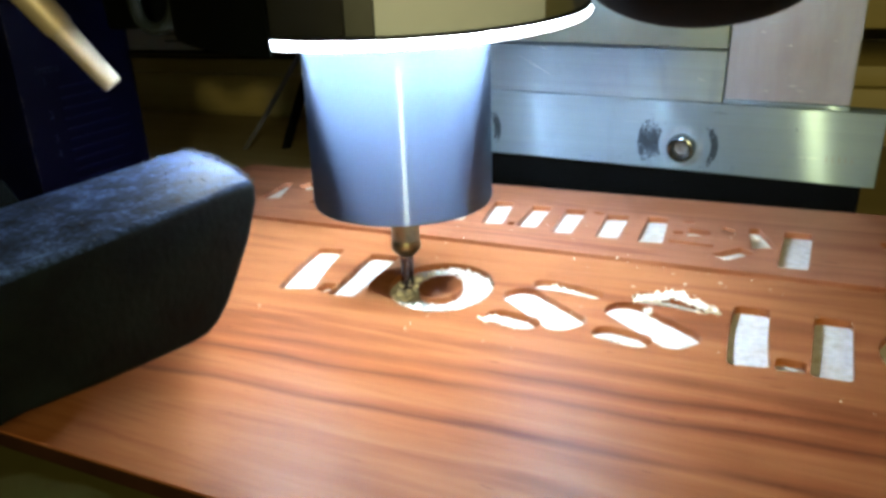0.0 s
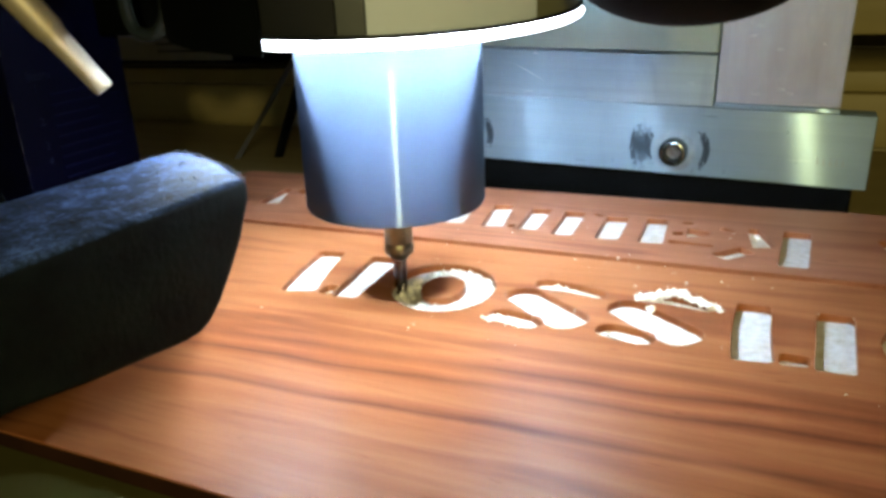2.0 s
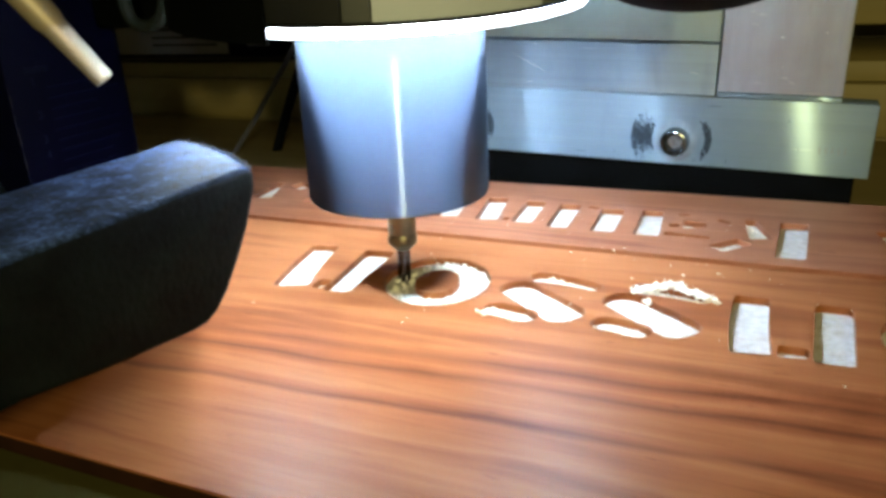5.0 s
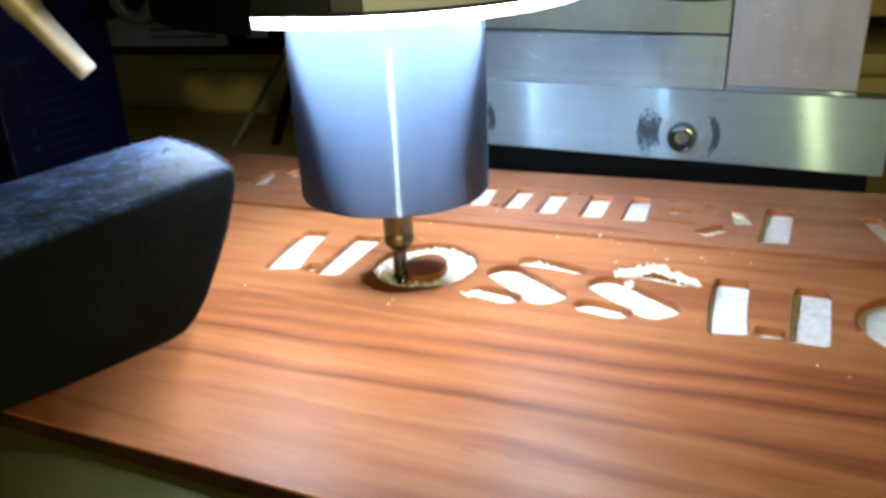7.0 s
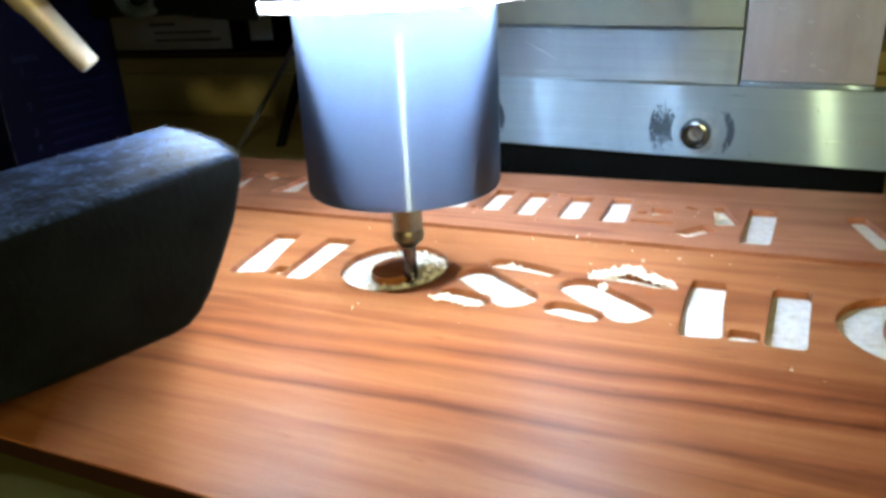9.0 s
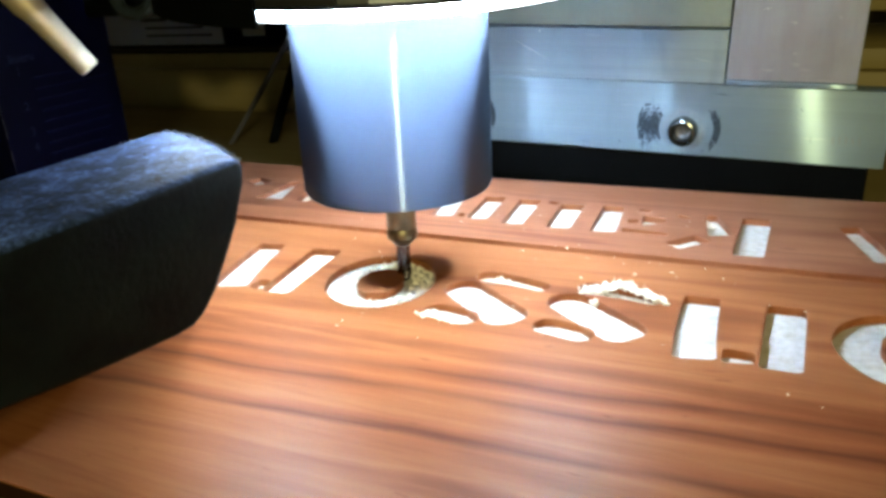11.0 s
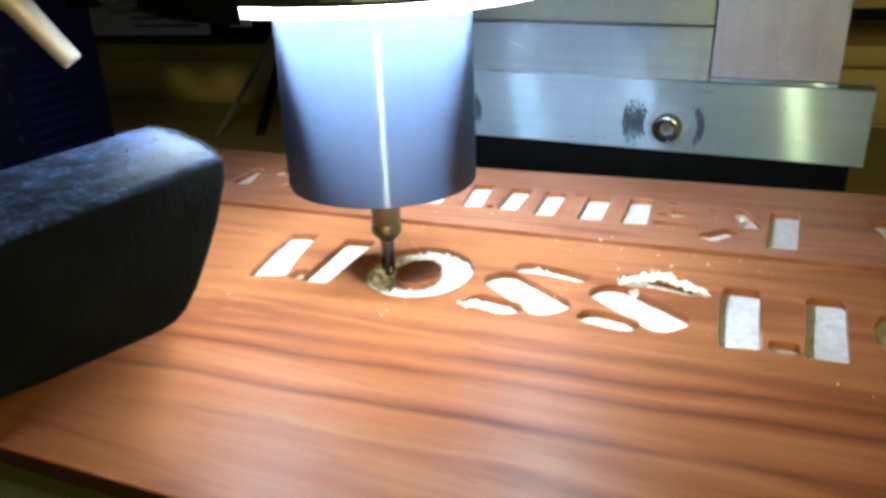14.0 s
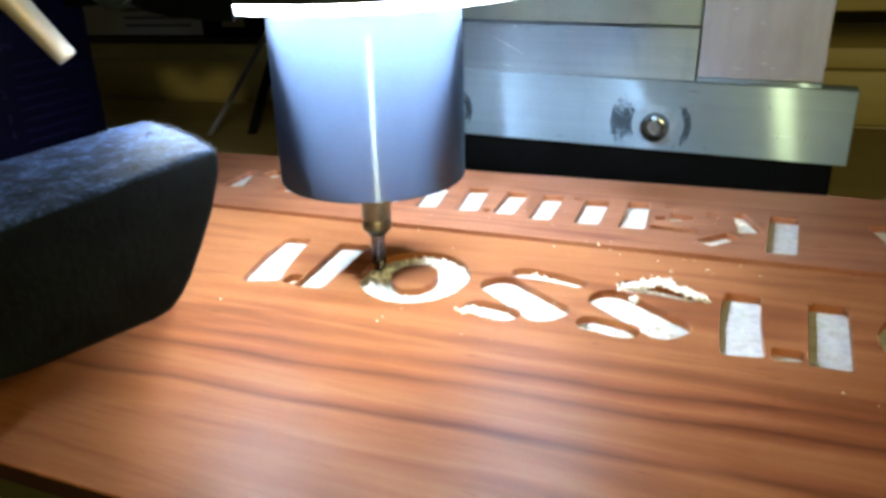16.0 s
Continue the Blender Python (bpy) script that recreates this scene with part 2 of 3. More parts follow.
WEAR = plain("washer_wear", (0.235, 0.315, 0.38), 0.55, 0.4, 0.2, 250)
BARE = plain("bare_metal", (0.72, 0.73, 0.75), 0.5, 0.4)
FAINT = plain("faint_wear", (0.26, 0.29, 0.30), 0.6, 0.4)
CHIP = plain("pale_shavings", (0.86, 0.82, 0.72), 0.8, 0.0, 0.1, 500)
LINT = plain("grey_lint", (0.12, 0.145, 0.20), 0.9, 0.0, 0.2, 900, 0.1)
WALL = plain("dim_wall_paint", (0.18, 0.15, 0.09), 0.8, 0.0, 0.12, 6)
GLOW = glowing("led_light", (0.70, 0.89, 1.14), LED)
RIM_GLOW = glowing("lit_diffuser", (0.86, 0.94, 1.0), 10.0)


# ---- mesh helpers ----
def finish(bm, name, mat, smooth=35):
    me = bpy.data.meshes.new(name)
    bm.normal_update()
    bm.to_mesh(me)
    bm.free()
    me.materials.append(mat)
    if smooth:
        me.polygons.foreach_set("use_smooth", [True] * len(me.polygons))
        me.set_sharp_from_angle(angle=radians(smooth))
    return me


def part(name, bm, mat, parent=None, label="", smooth=35):
    ob = new(name, finish(bm, name, mat, smooth))
    if parent is not None:
        ob.parent = parent
    if label:
        ob["label"] = label
    return ob


def thing(name, m=None):
    ob = new(name)
    ob.empty_display_size = 0.02
    if m is not None:
        ob.matrix_world = m
    return ob


def box(x0, x1, y0, y1, z0, z1, bevel=0.0006, seg=2, bm=None):
    bm2 = bmesh.new()
    bmesh.ops.create_cube(bm2, size=1, matrix=Matrix.Translation(((x0 + x1) / 2, (y0 + y1) / 2, (z0 + z1) / 2)) @ Matrix.Diagonal((x1 - x0, y1 - y0, z1 - z0, 1)))
    if bevel:
        bmesh.ops.bevel(bm2, geom=bm2.edges[:], offset=bevel, segments=seg, affect="EDGES", profile=0.5)
    return bm2


def lathe(profile, steps=64, m=None):
    """A turned form round z from (radius, z) pairs."""
    bm = bmesh.new()
    rings = []
    for r, z in profile:
        if r < 1e-6:
            rings.append([bm.verts.new((0, 0, z))])
        else:
            rings.append([bm.verts.new((r * math.cos(2 * math.pi * k / steps), r * math.sin(2 * math.pi * k / steps), z)) for k in range(steps)])
    for a, b in zip(rings, rings[1:]):
        for k in range(steps):
            j = (k + 1) % steps
            if len(a) == 1 and len(b) > 1:
                bm.faces.new((a[0], b[k], b[j]))
            elif len(b) == 1 and len(a) > 1:
                bm.faces.new((a[k], a[j], b[0]))
            elif len(a) > 1:
                bm.faces.new((a[k], a[j], b[j], b[k]))
    bmesh.ops.recalc_face_normals(bm, faces=bm.faces[:])
    if m is not None:
        bm.transform(m)
    return bm


def tube(points, radius, steps=12, name="path"):
    """A round bar along points, as a bmesh."""
    cu = bpy.data.curves.new(name, "CURVE")
    cu.dimensions, cu.bevel_depth, cu.bevel_resolution, cu.resolution_u, cu.use_fill_caps = "3D", radius, steps // 4, 10, True
    sp = cu.splines.new("NURBS")
    sp.points.add(len(points) - 1)
    for p, co in zip(sp.points, points):
        p.co = (*co, 1)
    sp.use_endpoint_u, sp.order_u = True, 3
    return from_curve(cu)


def from_curve(cu):
    ob = bpy.data.objects.new("tmp", cu)
    me = bpy.data.meshes.new_from_object(ob)
    bm = bmesh.new()
    bm.from_mesh(me)
    bpy.data.objects.remove(ob)
    bpy.data.meshes.remove(me)
    bpy.data.curves.remove(cu)
    return bm


def sheet(outlines, z0, z1, name="sheet"):
    """A flat slab between z0 and z1 whose first outline is the edge and whose others are holes."""
    cu = bpy.data.curves.new(name, "CURVE")
    cu.dimensions, cu.fill_mode, cu.extrude = "2D", "BOTH", (z1 - z0) / 2
    for pts in outlines:
        sp = cu.splines.new("POLY")
        sp.points.add(len(pts) - 1)
        for p, (x, y) in zip(sp.points, pts):
            p.co = (x, y, 0, 1)
        sp.use_cyclic_u = True
    bm = from_curve(cu)
    bmesh.ops.translate(bm, verts=bm.verts[:], vec=(0, 0, (z0 + z1) / 2))
    bmesh.ops.remove_doubles(bm, verts=bm.verts[:], dist=1e-6)
    bmesh.ops.recalc_face_normals(bm, faces=bm.faces[:])
    return bm


def text_mesh(words, size, m, depth=0.0001):
    cu = bpy.data.curves.new("words", "FONT")
    cu.body, cu.size, cu.extrude = words, size, depth
    bm = from_curve(cu)
    bm.transform(m)
    return bm


# ---- the setting ----
def build_room():
    t = part("table", box(-0.75, 0.75, -0.80, 0.299, TABLE_Z - 0.03, TABLE_Z, 0.002), TAN)
    tagged(t, "tan wooden workbench top under the machine", "table", kind="structure")
    back = part("wall_north", box(-0.80, 0.80, 0.42, 0.46, -0.05, 0.62, 0.0), WALL)
    tagged(back, "dim back wall behind tan boards", "wall", kind="structure")
    # tan boards: two thick lower ones form a ledge, the upper ones sit behind a dark gap
    part("board", box(-0.74, 0.74, 0.300, 0.42, -0.0195, 0.0105, 0.0012), TAN, back)
    part("board", box(-0.74, 0.74, 0.304, 0.42, 0.0110, 0.0225, 0.0012), TAN, back)
    part("board", box(-0.74, 0.74, 0.306, 0.42, -0.0640, -0.0205, 0.0012), TAN, back)
    for k in range(8):
        z0 = 0.037 + k * 0.053
        part("board", box(-0.74, 0.74, 0.352, 0.42, z0, z0 + 0.041, 0.0015), TAN, back)
    for name, b in (("wall_west", (-0.80, -0.75, -0.85, 0.46)), ("wall_east", (0.75, 0.80, -0.85, 0.46)), ("wall_south", (-0.75, 0.75, -0.85, -0.80))):
        tagged(part(name, box(*b, -0.05, 0.62, 0.0), WALL), "dim painted plain wall", "wall", kind="structure")
    tagged(part("ceiling", box(-0.80, 0.80, -0.85, 0.46, 0.62, 0.66, 0.0), WALL), "dim painted plain ceiling", "ceiling", kind="structure")


# ---- the board with its pockets ----
def bar_outline(x0, y0, x1, y1, w0, w1=None, bend=(0.0, 0.0), corner=0.0016, n=26, rough=0.0):
    """A slot from one end to the other, whose width runs from w0 to w1; bend moves its middle, its ends are cutter-round."""
    w1 = w0 if w1 is None else w1
    a, b = Vector((x0, y0)), Vector((x1, y1))
    mid = (a + b) / 2 + Vector(bend) * 2
    u0, u1 = (mid - a).normalized(), (b - mid).normalized()
    length = (mid - a).length + (b - mid).length
    rnd = random.Random(int(abs(x0 * 7e5 + y1 * 3e5)))
    left, right = [], []
    for k in range(n + 1):
        f = 0.5 - 0.5 * math.cos(math.pi * k / n)
        p = a * (1 - f) ** 2 + mid * 2 * f * (1 - f) + b * f * f
        u = u0.lerp(u1, f).normalized()
        h = (w0 + (w1 - w0) * f) / 2
        c = min(corner, 0.96 * h)
        s = min(f, 1 - f) * length
        if s < c:
            h += math.sqrt(c * c - (c - s) ** 2) - c
        v = Vector((-u.y, u.x)) * h
        left.append(p + v * (1 + rough * rnd.uniform(-1, 1)))
        right.append(p - v * (1 + rough * rnd.uniform(-1, 1)))
    return [(p.x, p.y) for p in left + right[::-1]]


def ellipse_outline(cx, cy, rx, ry, n=72, wob=0.0, lean=-0.10):
    pts = []
    for k in range(n):
        w = 2 * math.pi * k / n
        y = ry * math.sin(w) * (1 + wob * math.cos(7 * k))
        pts.append((cx + rx * math.cos(w) * (1 + wob * math.sin(5 * k)) + lean * y, cy + y))
    return pts


RING = (0.0098, 0.0013, 0.0162, 0.0178)
ISLAND = (0.0100, 0.0008, 0.0066, 0.0086)
RING_2 = (0.1432, -0.0010, 0.0164, 0.0182)
ISLAND_2 = (0.1430, -0.0005, 0.0064, 0.0090)
STROKES = (  # three bent slots, repeated side by side: ends, widths, bend
    (0.0352, 0.0122, 0.0574, 0.0088, 0.0078, 0.0054, (0.0, 0.0014)),
    (0.0310, 0.0058, 0.0556, -0.0124, 0.0112, 0.0128, (0.0004, -0.0002)),
    (0.0306, -0.0112, 0.0462, -0.0143, 0.0080, 0.0080, (0.0, -0.0002)),
)
STROKE_STEP = 0.0298
FRONT_BARS = (  # ends, widths and bend of the slots in the front row
    (-0.0402, 0.0182, -0.0318, -0.0154, 0.0096, 0.0116, (-0.0006, -0.0004)),
    (-0.0192, 0.0186, -0.0158, -0.0152, 0.0106, 0.0090, (0.0, 0.0)),
    (-0.0254, -0.0113, -0.0208, -0.0113, 0.0066, 0.0066, (0.0, 0.0)),
    (0.0968, 0.0154, 0.0994, -0.0178, 0.0090, 0.0096, (-0.0006, 0.0)),
    (0.1048, -0.0143, 0.1119, -0.0139, 0.0066, 0.0052, (0.0, 0.0)),
    (0.1167, 0.0152, 0.1170, -0.0176, 0.0090, 0.0090, (0.0, 0.0)),
)
BACK_BARS = (  # ends and widths
    (-0.1012, 0.0612, -0.1064, 0.0836, 0.0100, 0.0034),
    (-0.0986, 0.0838, -0.0890, 0.0796, 0.0066, 0.0088),
    (-0.0744, 0.0612, -0.0768, 0.0842, 0.0126, 0.0036),
    (-0.0588, 0.0612, -0.0625, 0.0850, 0.0064, 0.0064),
    (-0.0440, 0.0610, -0.0495, 0.0875, 0.0064, 0.0064),
    (-0.0290, 0.0600, -0.0345, 0.0870, 0.0064, 0.0064),
    (-0.0135, 0.0585, -0.0190, 0.0855, 0.0084, 0.0084),
    (0.0022, 0.0588, -0.0028, 0.0852, 0.0082, 0.0080),
    (0.0076, 0.0610, 0.0102, 0.0610, 0.0034, 0.0034),
    (0.0154, 0.0590, 0.0134, 0.0838, 0.0078, 0.0080),
    (0.0292, 0.0568, 0.0270, 0.0834, 0.0076, 0.0080),
    (0.0340, 0.0822, 0.0384, 0.0806, 0.0026, 0.0020),
    (0.0452, 0.0566, 0.0434, 0.0816, 0.0082, 0.0084),
    (0.0600, 0.0566, 0.0576, 0.0830, 0.0084, 0.0074),
    (0.0664, 0.0806, 0.0708, 0.0808, 0.0022, 0.0020),
    (0.0654, 0.0684, 0.0690, 0.0694, 0.0036, 0.0036),
    (0.0698, 0.0708, 0.0776, 0.0716, 0.0092, 0.0040),
    (0.0652, 0.0600, 0.0802, 0.0592, 0.0034, 0.0024),
    (0.0800, 0.0780, 0.0846, 0.0756, 0.0030, 0.0022),
    (0.0828, 0.0500, 0.0908, 0.0588, 0.0070, 0.0070),
    (0.0902, 0.0806, 0.0956, 0.0622, 0.0034, 0.0078),
    (0.1046, 0.0470, 0.1044, 0.0802, 0.0086, 0.0086),
    (0.1306, 0.0790, 0.1400, 0.0520, 0.0060, 0.0070),
)


def front_slots():
    slots = [bar_outline(*b[:6], bend=b[6]) for b in FRONT_BARS]
    for k in range(2):
        for x0, y0, x1, y1, w0, w1, bend in STROKES:
            slots.append(bar_outline(x0 + k * STROKE_STEP, y0, x1 + k * STROKE_STEP, y1, w0, w1, bend, 0.0052, 30, 0.02))
    return slots


def build_board():
    b = thing("wooden_board")
    tagged(b, "reddish cedar board with half-milled pockets showing a white core", "wooden board")
    x0, x1, y0, y1 = BOARD
    def edge(ya, yb):
        r = 0.003
        pts = []
        for cx, cy, a0 in ((x1 - r, yb - r, 0), (x0 + r, yb - r, 90), (x0 + r, ya + r, 180), (x1 - r, ya + r, 270)):
            for k in range(5):
                w = radians(a0 + 22.5 * k)
                pts.append((cx + r * math.cos(w), cy + r * math.sin(w)))
        return pts
    def plank(ya, yb, holes):
        # each plank is as deep as a pocket, its arris eased by a thin chamfer
        return sheet([edge(ya, yb)] + holes, -POCKET, 0.0)
    front = front_slots() + [ellipse_outline(*RING, wob=0.004), ellipse_outline(*RING_2)]
    part("front_plank", plank(y0, SEAM_Y - SEAM / 2, front), WOOD, b, "orange-red cedar plank with dark grain")
    part("back_plank", plank(SEAM_Y + SEAM / 2, y1, [bar_outline(*q, corner=0.0010) for q in BACK_BARS]), SHEEN_WOOD, b, "cedar plank with small pockets, its grazing sheen tinted in pinkish")
    part("joint_strip", box(x0 + 0.001, x1 - 0.001, SEAM_Y - SEAM / 2 - 0.0001, SEAM_Y + SEAM / 2 + 0.0001, -POCKET, -0.0020, 0.0), WOOD, b, "recessed glue joint between the planks")
    part("island", sheet([ellipse_outline(*ISLAND, wob=0.018)], -POCKET, 0.0), WOOD, b, "oval of wood left standing in the pocket")
    part("island", sheet([ellipse_outline(*ISLAND_2)], -POCKET, 0.0), WOOD, b, "oval of wood left standing in the pocket")
    part("core", box(x0 + 0.003, x1 - 0.003, y0 + 0.003, y1 - 0.003, -0.0036, -POCKET, 0.0), CORE, b, "white core sheet, bare at the pocket floors")
    part("backing", box(x0 + 0.0012, x1 - 0.0012, y0 + 0.0012, y1 - 0.0012, -0.0043, -0.0036, 0.0002), RUBBER, b, "dark backing sheet")
    # very dark brown bands along the front and left edges
    for bx in ((x0 + 0.003, x1 - 0.003, y0 - 0.0003, y0 + 0.0025), (x0 - 0.0003, x0 + 0.0025, y0 + 0.003, y1 - 0.003)):
        part("edge_band", box(*bx, -0.0042, -0.0005, 0.0002), EDGE, b, "dark brown board edge", smooth=0)
    bed = thing("sliding_bed")
    tagged(bed, "olive-tan wooden sliding bed under the cedar board", "machine bed")
    part("bed_board", box(x0 + 0.006, x1 - 0.006, y0 - 0.075, y1 - 0.012, TABLE_Z + 0.004, -0.0043, 0.0008), BED, bed)
    for ry in (y0 - 0.060, y1 - 0.040):
        part("runner", box(x0 + 0.012, x1 - 0.012, ry, ry + 0.018, TABLE_Z, TABLE_Z + 0.004, 0.0004), MATT, bed, "black slide runner")
    return b, bed


def build_chips():
    """Pale shavings in and beside the pockets; they ride on the board."""
    rnd = random.Random(4)
    bm = bmesh.new()
    def crumb(x, y, z, s):
        m = Matrix.Translation((x, y, z)) @ Euler((rnd.uniform(0, 3), rnd.uniform(0, 3), rnd.uniform(0, 6))).to_matrix().to_4x4() @ Matrix.Diagonal((s * rnd.uniform(0.7, 1.6), s * rnd.uniform(0.5, 1.0), s * rnd.uniform(0.25, 0.6), 1))
        bmesh.ops.create_icosphere(bm, subdivisions=1, radius=1, matrix=m)
    def along(xa, ya, xb, yb, n, spread, s0, s1, z=-POCKET):
        for k in range(n):
            f = rnd.random()
            s = rnd.uniform(s0, s1)
            crumb(xa + (xb - xa) * f + rnd.gauss(0, spread), ya + (yb - ya) * f + rnd.gauss(0, spread), z + s * 0.3, s)
    for k in range(2):
        for x0, y0, x1, y1, w0, w1, bend in STROKES:
            dx = k * STROKE_STEP
            along(x0 + dx, y0, x1 + dx, y1, 20, 0.0014, 0.0003, 0.0009)
        # fuzz heaped along the upper and the lower slot
        x0, y0, x1, y1 = STROKES[0][:4]
        along(x0 + dx + 0.004, y0 + 0.0028, x1 + dx - 0.002, y1 - 0.0012, 60, 0.0009, 0.0004, 0.0011, -0.0022)
        x0, y0, x1, y1 = STROKES[2][:4]
        along(x0 + dx, y0 - 0.0022, x1 + dx, y1 - 0.0030, 80, 0.0009, 0.0004, 0.0011, -0.0018)
    # one ragged curl hangs over the edge of the first lower slot, another lies across the second upper one
    along(0.0315, -0.0160, 0.0345, -0.0135, 60, 0.0008, 0.0005, 0.0011, -0.0006)
    along(0.0335, -0.0150, 0.0440, -0.0180, 50, 0.0007, 0.0004, 0.0009, -0.0008)
    along(0.0660, 0.0110, 0.0740, 0.0150, 70, 0.0007, 0.0005, 0.0011, -0.0002)
    along(0.0735, 0.0155, 0.0790, 0.0150, 60, 0.0007, 0.0005, 0.0012, 0.0006)
    along(0.0785, 0.0145, 0.0880, 0.0085, 90, 0.0006, 0.0005, 0.0011, 0.0002)
    along(0.0705, 0.0062, 0.0720, 0.0048, 20, 0.0006, 0.0004, 0.0010, -0.0008)
    for k in range(420):
        a = rnd.uniform(0, 6.283)
        r = 1.2 + 0.95 * rnd.random() ** 0.7
        s = rnd.uniform(0.0003, 0.0010)
        crumb(ISLAND[0] + ISLAND[2] * r * math.cos(a), ISLAND[1] + ISLAND[3] * r * math.sin(a), -POCKET + s * 0.3, s)
    along(0.060, 0.030, 0.090, 0.026, 9, 0.006, 0.0002, 0.0005, 0.0)
    along(0.0815, 0.0490, 0.0845, 0.0510, 40, 0.0010, 0.0004, 0.0011, -0.0014)
    along(0.0885, 0.0770, 0.0910, 0.0720, 30, 0.0010, 0.0004, 0.0009, -0.0012)
    along(-0.115, 0.074, -0.115, 0.094, 6, 0.001, 0.0003, 0.0007)
    for k in range(60):
        crumb(rnd.uniform(-0.05, 0.13), rnd.uniform(-0.03, 0.08), 0.0001, rnd.uniform(0.00012, 0.0003))
    ob = part("wood_shavings", bm, CHIP, None, smooth=0)
    return tagged(ob, "pale curled shavings scattered in and round the pockets", "shavings", kind="stuff")


# ---- the machine ----
def end_mill(r, z0, z1, z2, around=28, rows=14):
    """Two twisted flutes from z0 to z1, then a plain round shank up to z2."""
    bm = bmesh.new()
    rings = []
    for k in range(rows + 3):
        f = min(1.0, k / rows)
        z = z0 + (z1 - z0) * f if k <= rows else (z1 + 0.0008 if k == rows + 1 else z2)
        ring = []
        for i in range(around):
            w = 2 * math.pi * i / around
            dip = 0.42 * math.cos(w - 3.6 * f) ** 4 if k < rows else 0.06
            q = r * (1 - dip)
            ring.append(bm.verts.new((q * math.cos(w), q * math.sin(w), z)))
        rings.append(ring)
    for p, q in zip(rings, rings[1:]):
        for i in range(around):
            j = (i + 1) % around
            bm.faces.new((p[i], p[j], q[j], q[i]))
    bm.faces.new(rings[0][::-1])
    bm.faces.new(rings[-1])
    return bm


SPINDLE_Z = 0.0267
def build_spindle():
    lean = Matrix.Rotation(radians(1.33), 4, "Y")
    s = thing("milling_spindle", lean)
    tagged(s, "turned aluminium milling spindle with a small collet and cutter", "spindle")
    z = SPINDLE_Z
    part("body", lathe([(0, z), (0.0245, z), (0.0256, z + 0.0004), (0.0260, z + 0.0013), (0.0260, 0.0740), (0, 0.0740)], 128), SPINDLE, s, "bare turned aluminium body")
    part("collet", lathe([(0, 0.0090), (0.0023, 0.0090), (0.0026, 0.0094), (0.0038, 0.0106), (0.0042, 0.0110), (0.0044, 0.0115), (0.0044, 0.0132), (0.0042, 0.0137), (0.0040, 0.0140), (0.0040, 0.0144), (0.0042, 0.0148), (0.0042, z + 0.0005), (0, z + 0.0005)], 40), COLLET, s, "dark bronzed collet")
    part("cutter", end_mill(0.0021, -POCKET + 0.0001, 0.0022, 0.0110), STEEL, s, "thin steel end mill with twisted flutes")
    return s


def sector(r0, r1, a0, a1, z0, z1, steps=24):
    """A curved wall piece between two radii and two directions in degrees."""
    bm = bmesh.new()
    rows = []
    for k in range(steps + 1):
        w = radians(a0 + (a1 - a0) * k / steps)
        rows.append([bm.verts.new((r * math.cos(w), r * math.sin(w), z)) for r, z in ((r0, z0), (r1, z0), (r1, z1), (r0, z1))])
    for p, q in zip(rows, rows[1:]):
        for i in range(4):
            j = (i + 1) % 4
            bm.faces.new((p[i], q[i], q[j], p[j]))
    bm.faces.new(rows[0])
    bm.faces.new(rows[-1][::-1])
    bmesh.ops.recalc_face_normals(bm, faces=bm.faces[:])
    return bm


def arc_lathe(profile, a0, a1, steps=120):
    """An open turned form from one direction to another, in degrees, with closed ends."""
    bm = bmesh.new()
    rows = []
    for k in range(steps + 1):
        w = radians(a0 + (a1 - a0) * k / steps)
        rows.append([bm.verts.new((r * math.cos(w), r * math.sin(w), z)) for r, z in profile])
    n = len(profile)
    for p, q in zip(rows, rows[1:]):
        for i in range(n):
            bm.faces.new((p[i], q[i], q[(i + 1) % n], p[(i + 1) % n]))
    bm.faces.new(rows[0])
    bm.faces.new(rows[-1][::-1])
    bmesh.ops.recalc_face_normals(bm, faces=bm.faces[:])
    return bm


HEAD = pose(0.0, 0.0, 0.0782, 3.16, 2.75, 0)
LIT = (-180, 179.9)      # the diodes fill this arc, in degrees
def build_ring():
    r = thing("ring_light", HEAD)
    tagged(r, "glowing white LED ring light round the spindle", "ring light")
    R = 0.0545
    prof = [(R - 0.0012, 0.0014), (R - 0.0006, 0.0012), (R - 0.0001, 0.0014), (R + 0.0002, 0.0020), (R - 0.0001, 0.0026), (R - 0.0006, 0.0029), (R - 0.0012, 0.0029)]
    part("light_tube", arc_lathe(prof, LIT[0], LIT[1]), RIM_GLOW, r, "lit white diffuser rim")
    part("led_strip", arc_lathe([(R - 0.0014, 0.0013), (R - 0.0014, 0.0032), (R - 0.0052, 0.0032)], LIT[0], LIT[1]), GLOW, r, "bright strip of white diodes tilted inwards")
    part("carrier_plate", lathe([(0, 0.0033), (R - 0.0002, 0.0033), (R, 0.0036), (R - 0.0002, 0.0040), (0, 0.0040)], 96), BLACK, r, "black carrier plate")
    part("dark_skirt", sector(R + 0.0006, R + 0.0014, -215, -87.4, 0.0002, 0.0300, 40), MATT, r, "matt black skirt over the ring")
    return r


